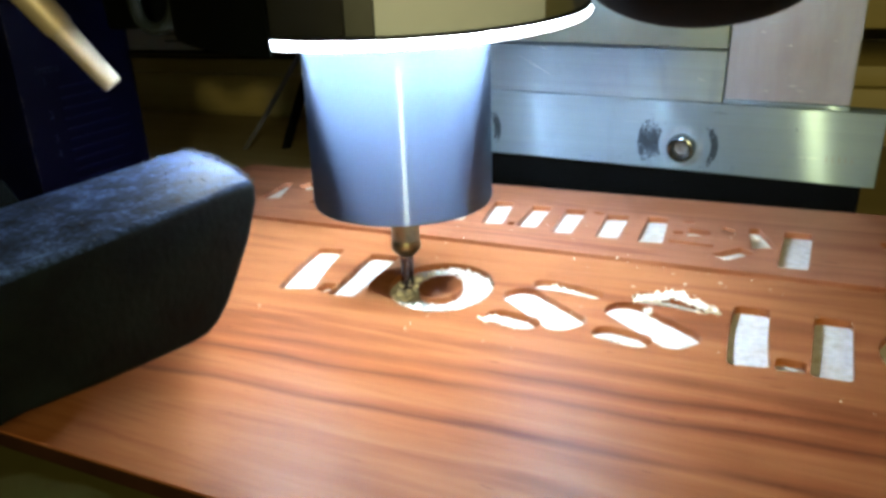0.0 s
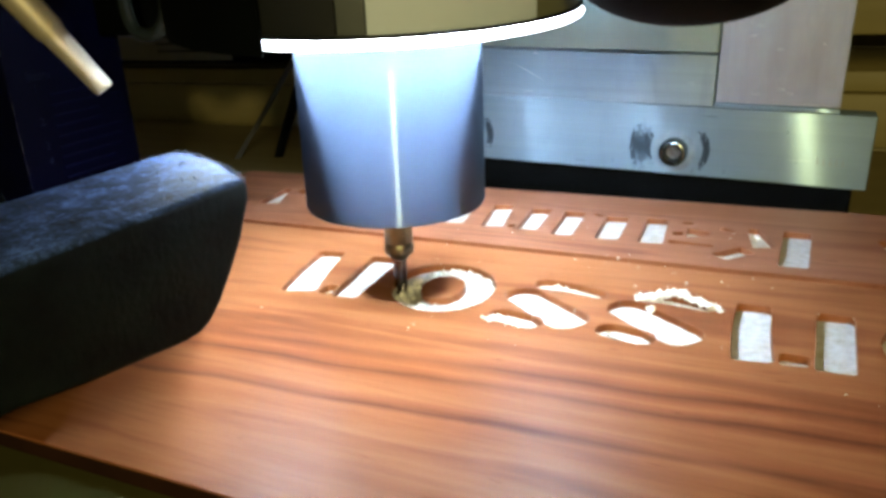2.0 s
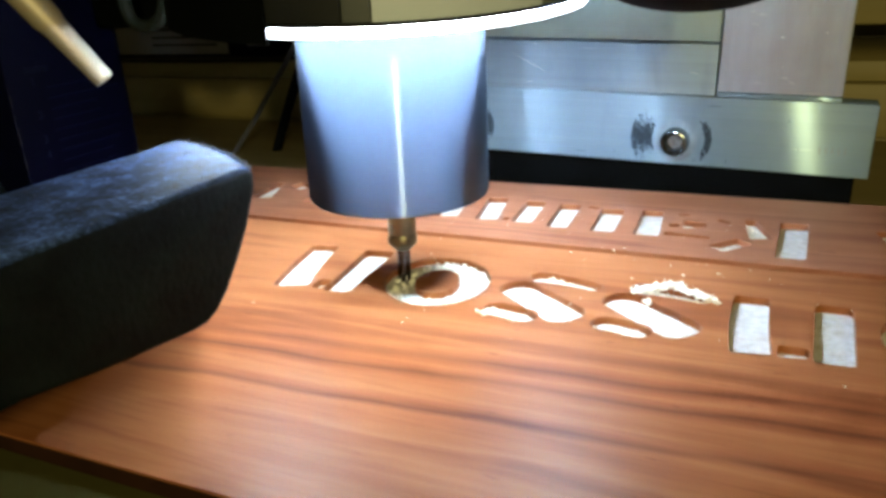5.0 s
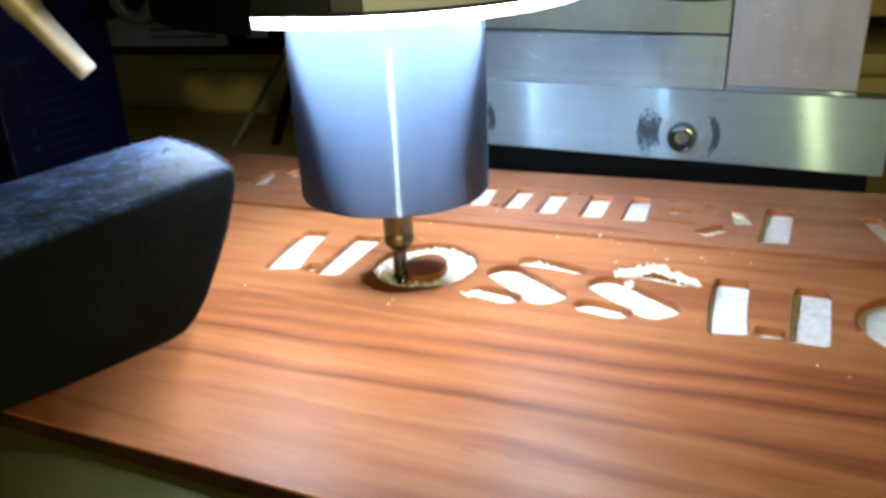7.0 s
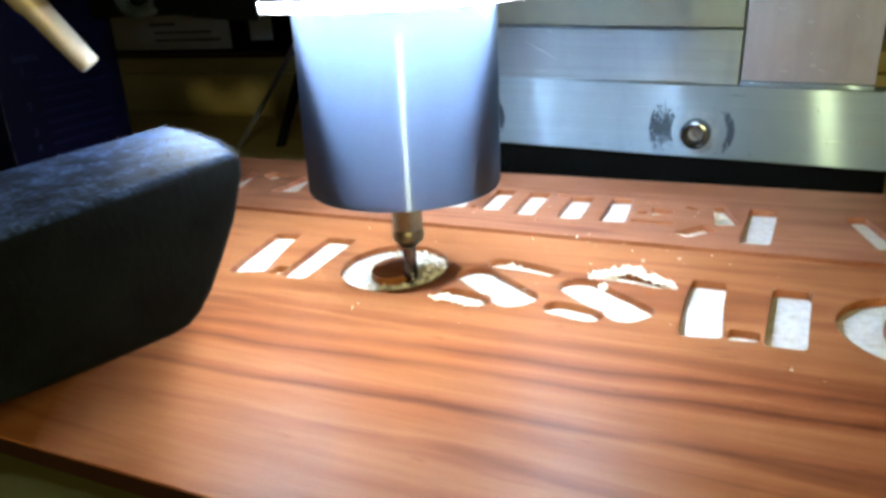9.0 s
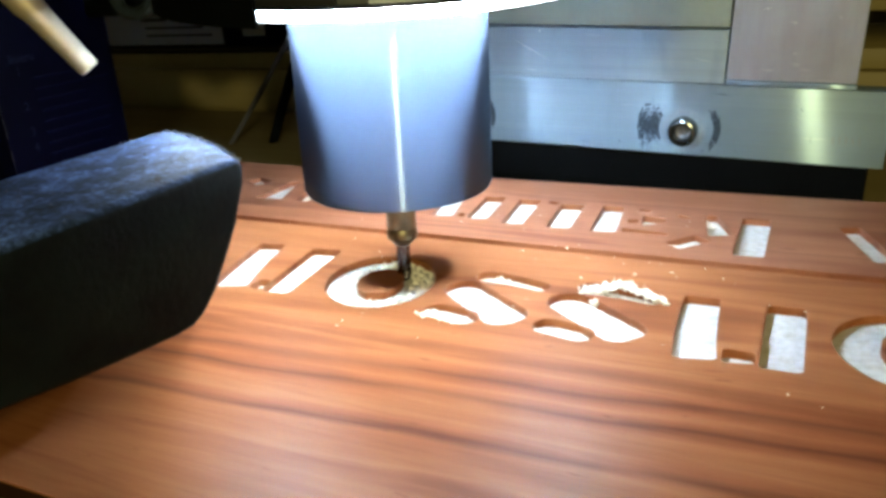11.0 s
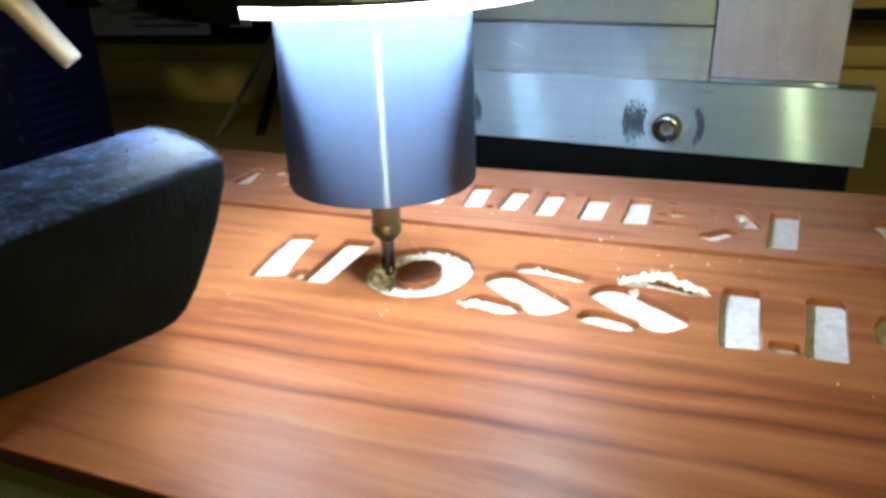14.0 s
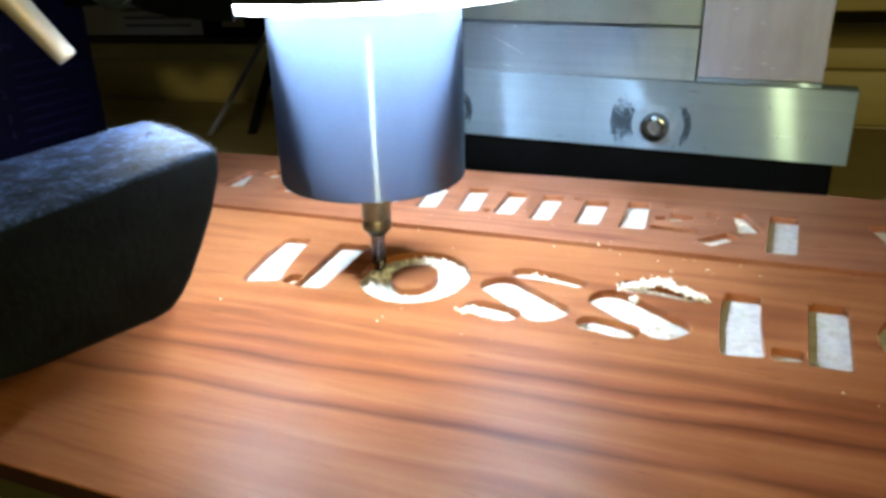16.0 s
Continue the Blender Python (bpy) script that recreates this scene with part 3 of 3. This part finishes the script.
def build_carrier():
    c = thing("spindle_carrier", HEAD)
    tagged(c, "black and cream spindle carrier bolted to the machine posts", "spindle carrier")
    part("front_panel", sector(0.040, 0.0534, -63.2, -18.5, 0.0042, 0.085), CREAM, c, "pale cream metal front panel")
    part("side_panel", sector(0.040, 0.0533, -18.1, 28, 0.0042, 0.085), OLIVE, c, "dull olive side panel")
    part("corner_strip", sector(0.040, 0.0532, -70.0, -63.6, 0.0042, 0.085), STRIP, c, "dark grey corner strip")
    part("side_cover", sector(0.040, 0.0533, 190, 289.6, 0.0042, 0.085), BLACK, c, "black cover")
    part("back_cover", sector(0.040, 0.0533, 28.4, 189.6, 0.0042, 0.085), BLACK, c, "black cover")
    part("top_plate", box(-0.120, 0.110, -0.030, 0.130, 0.0855, 0.0960, 0.002), BLACK, c, "black top plate")
    h = thing("black_housing")
    tagged(h, "matt black machine housing beside the ring light", "machine housing")
    part("shell", box(-0.1700, -0.0300, 0.052, 0.085, 0.0705, 0.1570, 0.002), MATT, h)
    hose = part("air_hose", tube([(-0.1255, 0.03, 0.160), (-0.1252, 0.03, 0.090), (-0.1240, 0.03, 0.0755), (-0.1170, 0.03, 0.0722), (-0.1080, 0.03, 0.0745), (-0.1035, 0.03, 0.0860), (-0.1000, 0.03, 0.160)], 0.0024), HOSE)
    tagged(hose, "dark grey air hose hanging in a loop", "hose")
    return c


def scratch(ax, az, bx, bz, width, y):
    """A thin scored line on an upright face, proud by a hair."""
    a, b = Vector((ax, az)), Vector((bx, bz))
    u = (b - a).normalized()
    v = Vector((-u.y, u.x)) * width / 2
    m = (a + b) / 2
    bm = bmesh.new()
    bm.faces.new([bm.verts.new((q.x, y - 0.00005, q.y)) for q in (a, m - v, b, m + v)])
    return bm


def socket_mesh(hexagon):
    """The six-sided floor and walls of a key socket that opens towards -y."""
    bm = bmesh.new()
    rim = [bm.verts.new((x, -0.0020, z)) for x, z in hexagon]
    cx = sum(x for x, z in hexagon) / 6
    cz = sum(z for x, z in hexagon) / 6
    deep = [bm.verts.new((cx + (x - cx) * 0.55, -0.00175, cz + (z - cz) * 0.55)) for x, z in hexagon]
    for k in range(6):
        j = (k + 1) % 6
        bm.faces.new((rim[k], rim[j], deep[j], deep[k]))
    bm.faces.new(deep)
    bmesh.ops.recalc_face_normals(bm, faces=bm.faces[:])
    return bm


def build_frame():
    """Rail, posts and plates stand slightly askew to the board."""
    base = pose(0.0572, 0.1320, 0.0131, 0, 2.24, 1.41)
    X = -0.0572
    rail = thing("machine_rail", base)
    tagged(rail, "brushed aluminium rail with a socket-head bolt", "rail")
    part("bar", box(-0.116 + X, 0.1288 + X, 0.0, 0.012, -0.0088, 0.0194, 0.0005), RAIL, rail)
    for bx in (0.0, -0.108):
        bolt = part("bolt", lathe([(0, -0.0016), (0.0030, -0.0016), (0.0034, -0.0044), (0.0038, -0.0052), (0.0043, -0.0055), (0.0049, -0.0053), (0.0054, -0.0046), (0.0057, -0.0034), (0.0057, 0.0002), (0, 0.0002)], 48, Matrix.Translation((bx, 0, 0.0010)) @ Matrix.Rotation(radians(-90), 4, "X")), BOLT, rail, "steel socket-head cap bolt")
        hexagon = [(bx + 0.0029 * math.cos(radians(60 * k + 12)), 0.0010 + 0.0029 * math.sin(radians(60 * k + 12))) for k in range(6)]
        part("hex_socket", socket_mesh(hexagon), SOCKET, bolt, "bright worn hex socket", smooth=0)
    part("wear_ring", lathe([(0.0057, -0.00003), (0.0084, -0.00003), (0.0084, 0.0001), (0.0057, 0.0001)], 48, Matrix.Translation((0, 0, 0.0010)) @ Matrix.Rotation(radians(90), 4, "X")), WEAR, rail, "polished ring worn by a washer")
    rnd = random.Random(7)
    for cx, a0, spread, r0, r1, n in ((0.0, 178, 25, 0.0096, 0.0180, 1250), (0.0, 2, 26, 0.0114, 0.0138, 620), (-0.0930, 8, 22, 0.0112, 0.0142, 420)):
        sm = bmesh.new()
        for k in range(n):
            r, w = rnd.uniform(r0, r1), radians(a0 + rnd.gauss(0, spread * 0.55))
            x, z = cx + r * math.cos(w), 0.0018 + r * math.sin(w)
            ra, rb, t = rnd.uniform(0.00008, 0.00034), rnd.uniform(0.0003, 0.0012) * rnd.random(), rnd.uniform(-0.3, 0.3)
            q = []
            for i in range(6):
                u = 1.047 * i
                px, pz = ra * math.cos(u) * rnd.uniform(0.6, 1.2), (rb + 0.0001) * math.sin(u) * rnd.uniform(0.6, 1.2)
                q.append(sm.verts.new((x + px * math.cos(t) - pz * math.sin(t), -0.00004 - 0.0000001 * k, z + px * math.sin(t) + pz * math.cos(t))))
            sm.faces.new(q)
        part("scuff", sm, SMUDGE, rail, "dark worn scuff mark", smooth=0)
    mid = thing("cross_plate", base)
    tagged(mid, "milled aluminium cross plate above the rail", "plate")
    part("plate", box(-0.0685 + X, 0.0706 + X, 0.0006, 0.012, 0.0197, 0.0396, 0.0004), PLATE, mid)
    for ax, az, bx, bz, w in ((-0.0717, 0.0348, -0.0547, 0.0263, 0.00022), (-0.0612, 0.0385, -0.0590, 0.0379, 0.0003), (-0.0660, 0.0225, -0.0600, 0.0222, 0.00014), (0.0020, 0.0290, 0.0075, 0.0280, 0.00014)):
        part("scratch", scratch(ax, az, bx, bz, w, 0.0006), BARE, mid, "bright scratch", smooth=0)
    for ax, az, bx, bz, w in ((0.0416, 0.0124, 0.0421, 0.0108, 0.0004), (-0.0250, -0.0040, -0.0247, -0.0065, 0.0002), (-0.0420, -0.0060, -0.0360, -0.0063, 0.0002), (0.0100, 0.0160, 0.0170, 0.0158, 0.00025), (0.0460, 0.0020, 0.0463, -0.0010, 0.0002), (0.0200, -0.0050, 0.0203, -0.0075, 0.0002)):
        part("scratch", scratch(ax, az, bx, bz, w, 0.0), SMUDGE, rail, "dark scratch", smooth=0)
    for k in range(5):
        part("scratch", scratch(0.0535 + 0.0022 * k, 0.0030, 0.0537 + 0.0022 * k, -0.0010, 0.0005, 0.0), FAINT, rail, "faint worn mark", smooth=0)
    top = thing("upper_plate", base)
    tagged(top, "grey-green metal upper plate", "plate")
    part("plate", box(-0.0685 + X, 0.0706 + X, 0.0010, 0.012, 0.0405, 0.118, 0.0004), GREEN_PLATE, top)
    for sx in (0.0714, -0.1160):
        p = thing("machine_post", base)
        tagged(p, "upright square aluminium post with scratches", "post", group="machine posts")
        part("column", box(sx + X, sx + 0.0446 + X, 0.0002, 0.0450, 0.0216, 0.137, 0.0006), POST, p)
        part("foot_strip", box(sx + X, sx + 0.0446 + X, -0.0002, 0.0450, 0.0197, 0.0214, 0.0003), RAIL, p, "bright machined foot")
        rnd = random.Random(21)
        for k in range(9):
            qx, qz = sx + X + rnd.uniform(0.004, 0.040), rnd.uniform(0.024, 0.058)
            part("scratch", scratch(qx, qz, qx + rnd.uniform(0.001, 0.004), qz + rnd.uniform(-0.0006, 0.0006), 0.00018, 0.0002), BARE, p, "bright scratch", smooth=0)
    blk = thing("rubber_base", base)
    tagged(blk, "black rubber base block under the rail", "base block")
    part("block", box(-0.117 + X, 0.1245 + X, 0.003, 0.040, -0.0262, -0.0090, 0.0012), RUBBER, blk)
    part("foot_lip", box(-0.117 + X, 0.1256 + X, 0.0022, 0.040, -0.0290, -0.0264, 0.0008), RUBBER, blk, "slightly wider rubber foot")


def build_clamp_arm():
    """A dusty black beam that reaches in, level, over the bench's front edge; its foot stands outside the view."""
    a = thing("hold_down_arm", pose(0.0134, -0.0788, 0.0556, 0, 0, -2))
    tagged(a, "dusty black plastic arm reaching over the board", "arm")
    # side profile (y, z): the nose is raked back and rounded below
    prof = [(-0.240, 0.0), (-0.001, 0.0), (-0.0002, -0.0020), (-0.0005, -0.0045), (-0.0040, -0.0114), (-0.0080, -0.0168), (-0.0118, -0.0214), (-0.0152, -0.0242), (-0.0182, -0.0254), (-0.0220, -0.0254), (-0.0340, -0.0241), (-0.0430, -0.0230), (-0.0550, -0.0210), (-0.240, -0.0190)]
    def tip(x):
        return -0.75 * x - 8.0 * x * x
    bm = bmesh.new()
    slices = [[bm.verts.new((x, y + (tip(x) if y > -0.2 else 0.0), z)) for y, z in prof] for x in (0.0, -0.007, -0.014, -0.021, -0.028, -0.0345)]
    n = len(prof)
    for p, q in zip(slices, slices[1:]):
        for i in range(n):
            bm.faces.new((p[i], p[(i + 1) % n], q[(i + 1) % n], q[i]))
    bm.faces.new(slices[0])
    bm.faces.new(slices[-1][::-1])
    bmesh.ops.recalc_face_normals(bm, faces=bm.faces[:])
    long = [e for e in bm.edges if e.calc_face_angle(0) > 0.75]
    bmesh.ops.bevel(bm, geom=long, offset=0.0016, segments=4, affect="EDGES", profile=0.5)
    part("beam", bm, DUSTY, a, smooth=100)
    # lint caught along the far top edge and the nose
    rnd = random.Random(11)
    lint = bmesh.new()
    for k in range(370):
        f = rnd.random()
        if k < 260:
            x = -0.0335 * f - 0.0005
            y = tip(x) - 0.0016 + rnd.gauss(0, 0.0006)
        elif k < 300:
            x, y = -0.0336 + rnd.gauss(0, 0.0003), 0.014 - 0.012 * f
        else:
            x = -0.033 * f
            y = tip(x) - 0.003 - 0.04 * rnd.random()
        s = rnd.uniform(0.00010, 0.00030)
        m = Matrix.Translation((x, y, rnd.uniform(-0.0008, 0.0) if k < 300 else 0.0)) @ Euler((rnd.uniform(0, 3), rnd.uniform(0, 3), rnd.uniform(0, 6))).to_matrix().to_4x4() @ Matrix.Diagonal((s * rnd.uniform(0.8, 2.6), s * 0.6, s * 0.5, 1))
        bmesh.ops.create_icosphere(lint, subdivisions=1, radius=1, matrix=m)
    part("lint", lint, LINT, a, "pale fuzzy dust along the edges", smooth=0)
    # a clamp lump under and behind the arm; its hidden slab is added for shade
    side = bmesh.new()
    pts = [(-0.0300, -0.0165), (-0.0300, -0.0325), (-0.1250, -0.0325), (-0.1250, -0.0180), (-0.1120, -0.0110), (-0.0930, -0.0105), (-0.0880, -0.0170)]
    f = side.faces.new([side.verts.new((x, -0.055, z)) for x, z in pts])
    ext = bmesh.ops.extrude_face_region(side, geom=[f])
    bmesh.ops.translate(side, verts=[e for e in ext["geom"] if isinstance(e, bmesh.types.BMVert)], vec=(0, 0.064, 0))
    bmesh.ops.recalc_face_normals(side, faces=side.faces[:])
    bmesh.ops.bevel(side, geom=[e for e in side.edges if e.calc_face_angle(0) > 0.5], offset=0.0015, segments=3, affect="EDGES", profile=0.5)
    part("clamp_shade_block", side, MATT, a, "matt black clamp lump on a hidden slab that shades the board")
    # unseen plate, added to keep ring light off the board's front left
    part("shade_plate", sheet([[(-0.0270, 0.0020), (-0.0420, 0.0210), (-0.0610, 0.0460), (-0.0780, 0.0620), (-0.1130, 0.0760), (-0.1350, 0.0760), (-0.1350, -0.0600), (-0.0390, -0.0600)]], -0.0380, -0.0320), MATT, a, "unseen matt black plate added to shade the board")
    part("foot", box(-0.0360, -0.0020, -0.240, -0.205, TABLE_Z - 0.055, -0.0140, 0.001), DUSTY, a)


def build_nozzle():
    tip = Vector((-0.0730, -0.0320, 0.0635))
    way = Vector((-0.44, -0.26, 0.74)).normalized()
    m = Matrix.Translation(tip) @ way.to_track_quat("Z", "Y").to_matrix().to_4x4()
    n = thing("air_nozzle", m)
    tagged(n, "dull brass air nozzle on a bent pipe", "nozzle")
    part("tip", lathe([(0, 0.0004), (0.0016, 0.0004), (0.0016, 0.0), (0.0025, 0.0), (0.0028, 0.0003), (0.0029, 0.0010), (0.0034, 0.0160), (0.0036, 0.0190), (0.0042, 0.0210), (0.0045, 0.0330), (0.0045, 0.0400), (0.0036, 0.042), (0, 0.042)], 32), BRASS, n, "worn brass tip")
    part("pipe", tube([(0, 0, 0.040), (0, 0, 0.060), (0.0, 0.01, 0.075), (0.0, 0.05, 0.10)], 0.0036), BRASS, n)


def build_motor():
    k = thing("black_motor", pose(0.0825, -0.004, 0.0))
    tagged(k, "round black motor hanging from the carrier", "motor")
    part("housing", lathe([(0.0275 * math.sin(radians(a)), 0.0905 - 0.0150 * math.cos(radians(a))) for a in range(0, 91, 6)] + [(0.0275, 0.150), (0, 0.150)], 96), RUBBER, k)


def build_cartons():
    c = thing("instruction_carton", pose(-0.165, 0.033, TABLE_Z))
    tagged(c, "upright dark-blue carton with faint printed instructions", "carton")
    part("card", box(-0.050, 0.0, -0.0285, 0.0285, 0.0, 0.150, 0.0008), CARTON, c)
    rnd = random.Random(5)
    worn = bmesh.new()
    for k in range(70):
        z = rnd.uniform(0.002, 0.148)
        h = rnd.uniform(0.0006, 0.0030)
        q = [worn.verts.new((rnd.uniform(-0.0001, 0.0002) + 0.0001, -0.0284 + dy, z + dz)) for dy, dz in ((0, 0), (rnd.uniform(0.0001, 0.0006), 0), (rnd.uniform(0.0001, 0.0005), h), (0, h))]
        worn.faces.new(q)
    part("worn_edge", worn, WORN, c, "pale worn card edge", smooth=0)
    face = Matrix.Translation((0.0001, 0, 0)) @ Matrix.Rotation(radians(90), 4, "Z") @ Matrix.Rotation(radians(90), 4, "X")
    part("printed_heading", text_mesh("Instru", 0.0046, face @ Matrix.Translation((-0.0200, 0.0780, 0))), STEP, c, "faint printed heading", smooth=0)
    rnd = random.Random(2)
    z = 0.0715
    for k in range(11):
        L = rnd.uniform(0.022, 0.036)
        part("print_line", box(0.0, 0.0003, -0.0115, -0.0115 + L, z - 0.0004, z + 0.0004, 0.0), PRINT, c, smooth=0)
        z -= 0.0042
    for digit, dz in (("1", 0.0732), ("2", 0.0603), ("3", 0.0508), ("4", 0.0446)):
        part("step_number", text_mesh(digit, 0.0046, face @ Matrix.Translation((-0.0182, dz, 0))), STEP, c, smooth=0)
    tray = part("black_tray", box(-0.440, -0.258, 0.302, 0.350, 0.0225, 0.0272, 0.002, 3), GLOSS)
    tagged(tray, "flat glossy black tray on the board ledge", "tray")
    d = thing("labelled_carton", pose(-0.352, 0.303, 0.0272))
    tagged(d, "dark-blue carton with a pale label on the tray", "carton")
    part("card", box(-0.082, 0.088, 0.0, 0.045, 0.0, 0.100, 0.001), CARTON, d)
    paper = part("label", box(-0.078, 0.043, -0.0004, 0.0, 0.0022, 0.0280, 0.0), LABEL, d, "pale paper label")
    part("label", box(0.062, 0.082, -0.0004, 0.0, 0.0080, 0.0270, 0.0), LABEL, d, "pale paper label")
    for k, (x0, L, h) in enumerate(((-0.037, 0.027, 0.0026), (-0.033, 0.058, 0.0018), (-0.033, 0.066, 0.0018))):
        z = 0.0200 - 0.0058 * k
        part("print_line", box(x0, x0 + L, -0.0007, -0.0004, z, z + h, 0.0), INK, paper, smooth=0)


def build_cables():
    a = part("power_cable", tube([(-0.145, 0.2, 0.090), (-0.162, 0.2, 0.060), (-0.1774, 0.2, 0.0412), (-0.2057, 0.2, 0.0068), (-0.222, 0.2, -0.0115), (-0.234, 0.2, TABLE_Z - 0.005), (-0.240, 0.2, TABLE_Z - 0.012)], 0.0016), CABLE)
    tagged(a, "thin grey cable hanging down to the bench", "cable")
    b = part("power_cable", tube([(-0.150, 0.21, 0.090), (-0.165, 0.21, 0.060), (-0.1930, 0.21, 0.003), (-0.2030, 0.21, -0.0172), (-0.2080, 0.21, TABLE_Z - 0.010)], 0.0030), RUBBER)
    tagged(b, "thin black cable hanging down to the bench", "cable")


build_room()
build_frame()
build_spindle()
build_ring()
build_carrier()
build_clamp_arm()
build_nozzle()
build_motor()
build_cartons()
build_cables()
board, bed = build_board()
chips = build_chips()

# how far the bed has carried the board, in metres along x and y
TRAVEL = (
    (0.0, 0.0012, -0.0006),
    (0.5, 0.0011, 0.0022),
    (1.0, 0.0015, 0.0031),
    (1.5, 0.0024, 0.0035),
    (2.0, 0.0031, 0.0016),
    (2.5, 0.0032, -0.0017),
    (3.0, 0.0028, -0.0053),
    (3.5, 0.0021, -0.0083),
    (4.0, 0.0017, -0.0073),
    (5.2, 0.0010, -0.0002),
    (6.5, -0.0040, 0.0073),
    (7.0, -0.0075, 0.0100),
    (7.5, -0.0109, 0.0103),
    (8.0, -0.0139, 0.0078),
    (8.5, -0.0164, 0.0061),
    (9.0, -0.0174, 0.0031),
    (10.2, -0.0186, -0.0052),
    (11.5, -0.0092, -0.0106),
    (12.0, -0.0061, -0.0121),
    (12.5, -0.0035, -0.0095),
    (13.0, -0.0014, -0.0066),
    (13.5, -0.0002, -0.0040),
    (14.0, -0.0001, -0.0009),
    (14.5, 0.0016, 0.0011),
    (15.0, 0.0033, -0.0008),
    (15.5, 0.0047, -0.0038),
    (16.0, 0.0048, -0.0073),
)


def motions():
    """The board, the bed under it and the shavings on it travel together under the standing cutter."""
    rows = [(t, pose(x, y, 0, 0, 0, 0)) for t, x, y in TRAVEL]
    for ob in (board, bed, chips):
        walk(ob, rows)


motions()
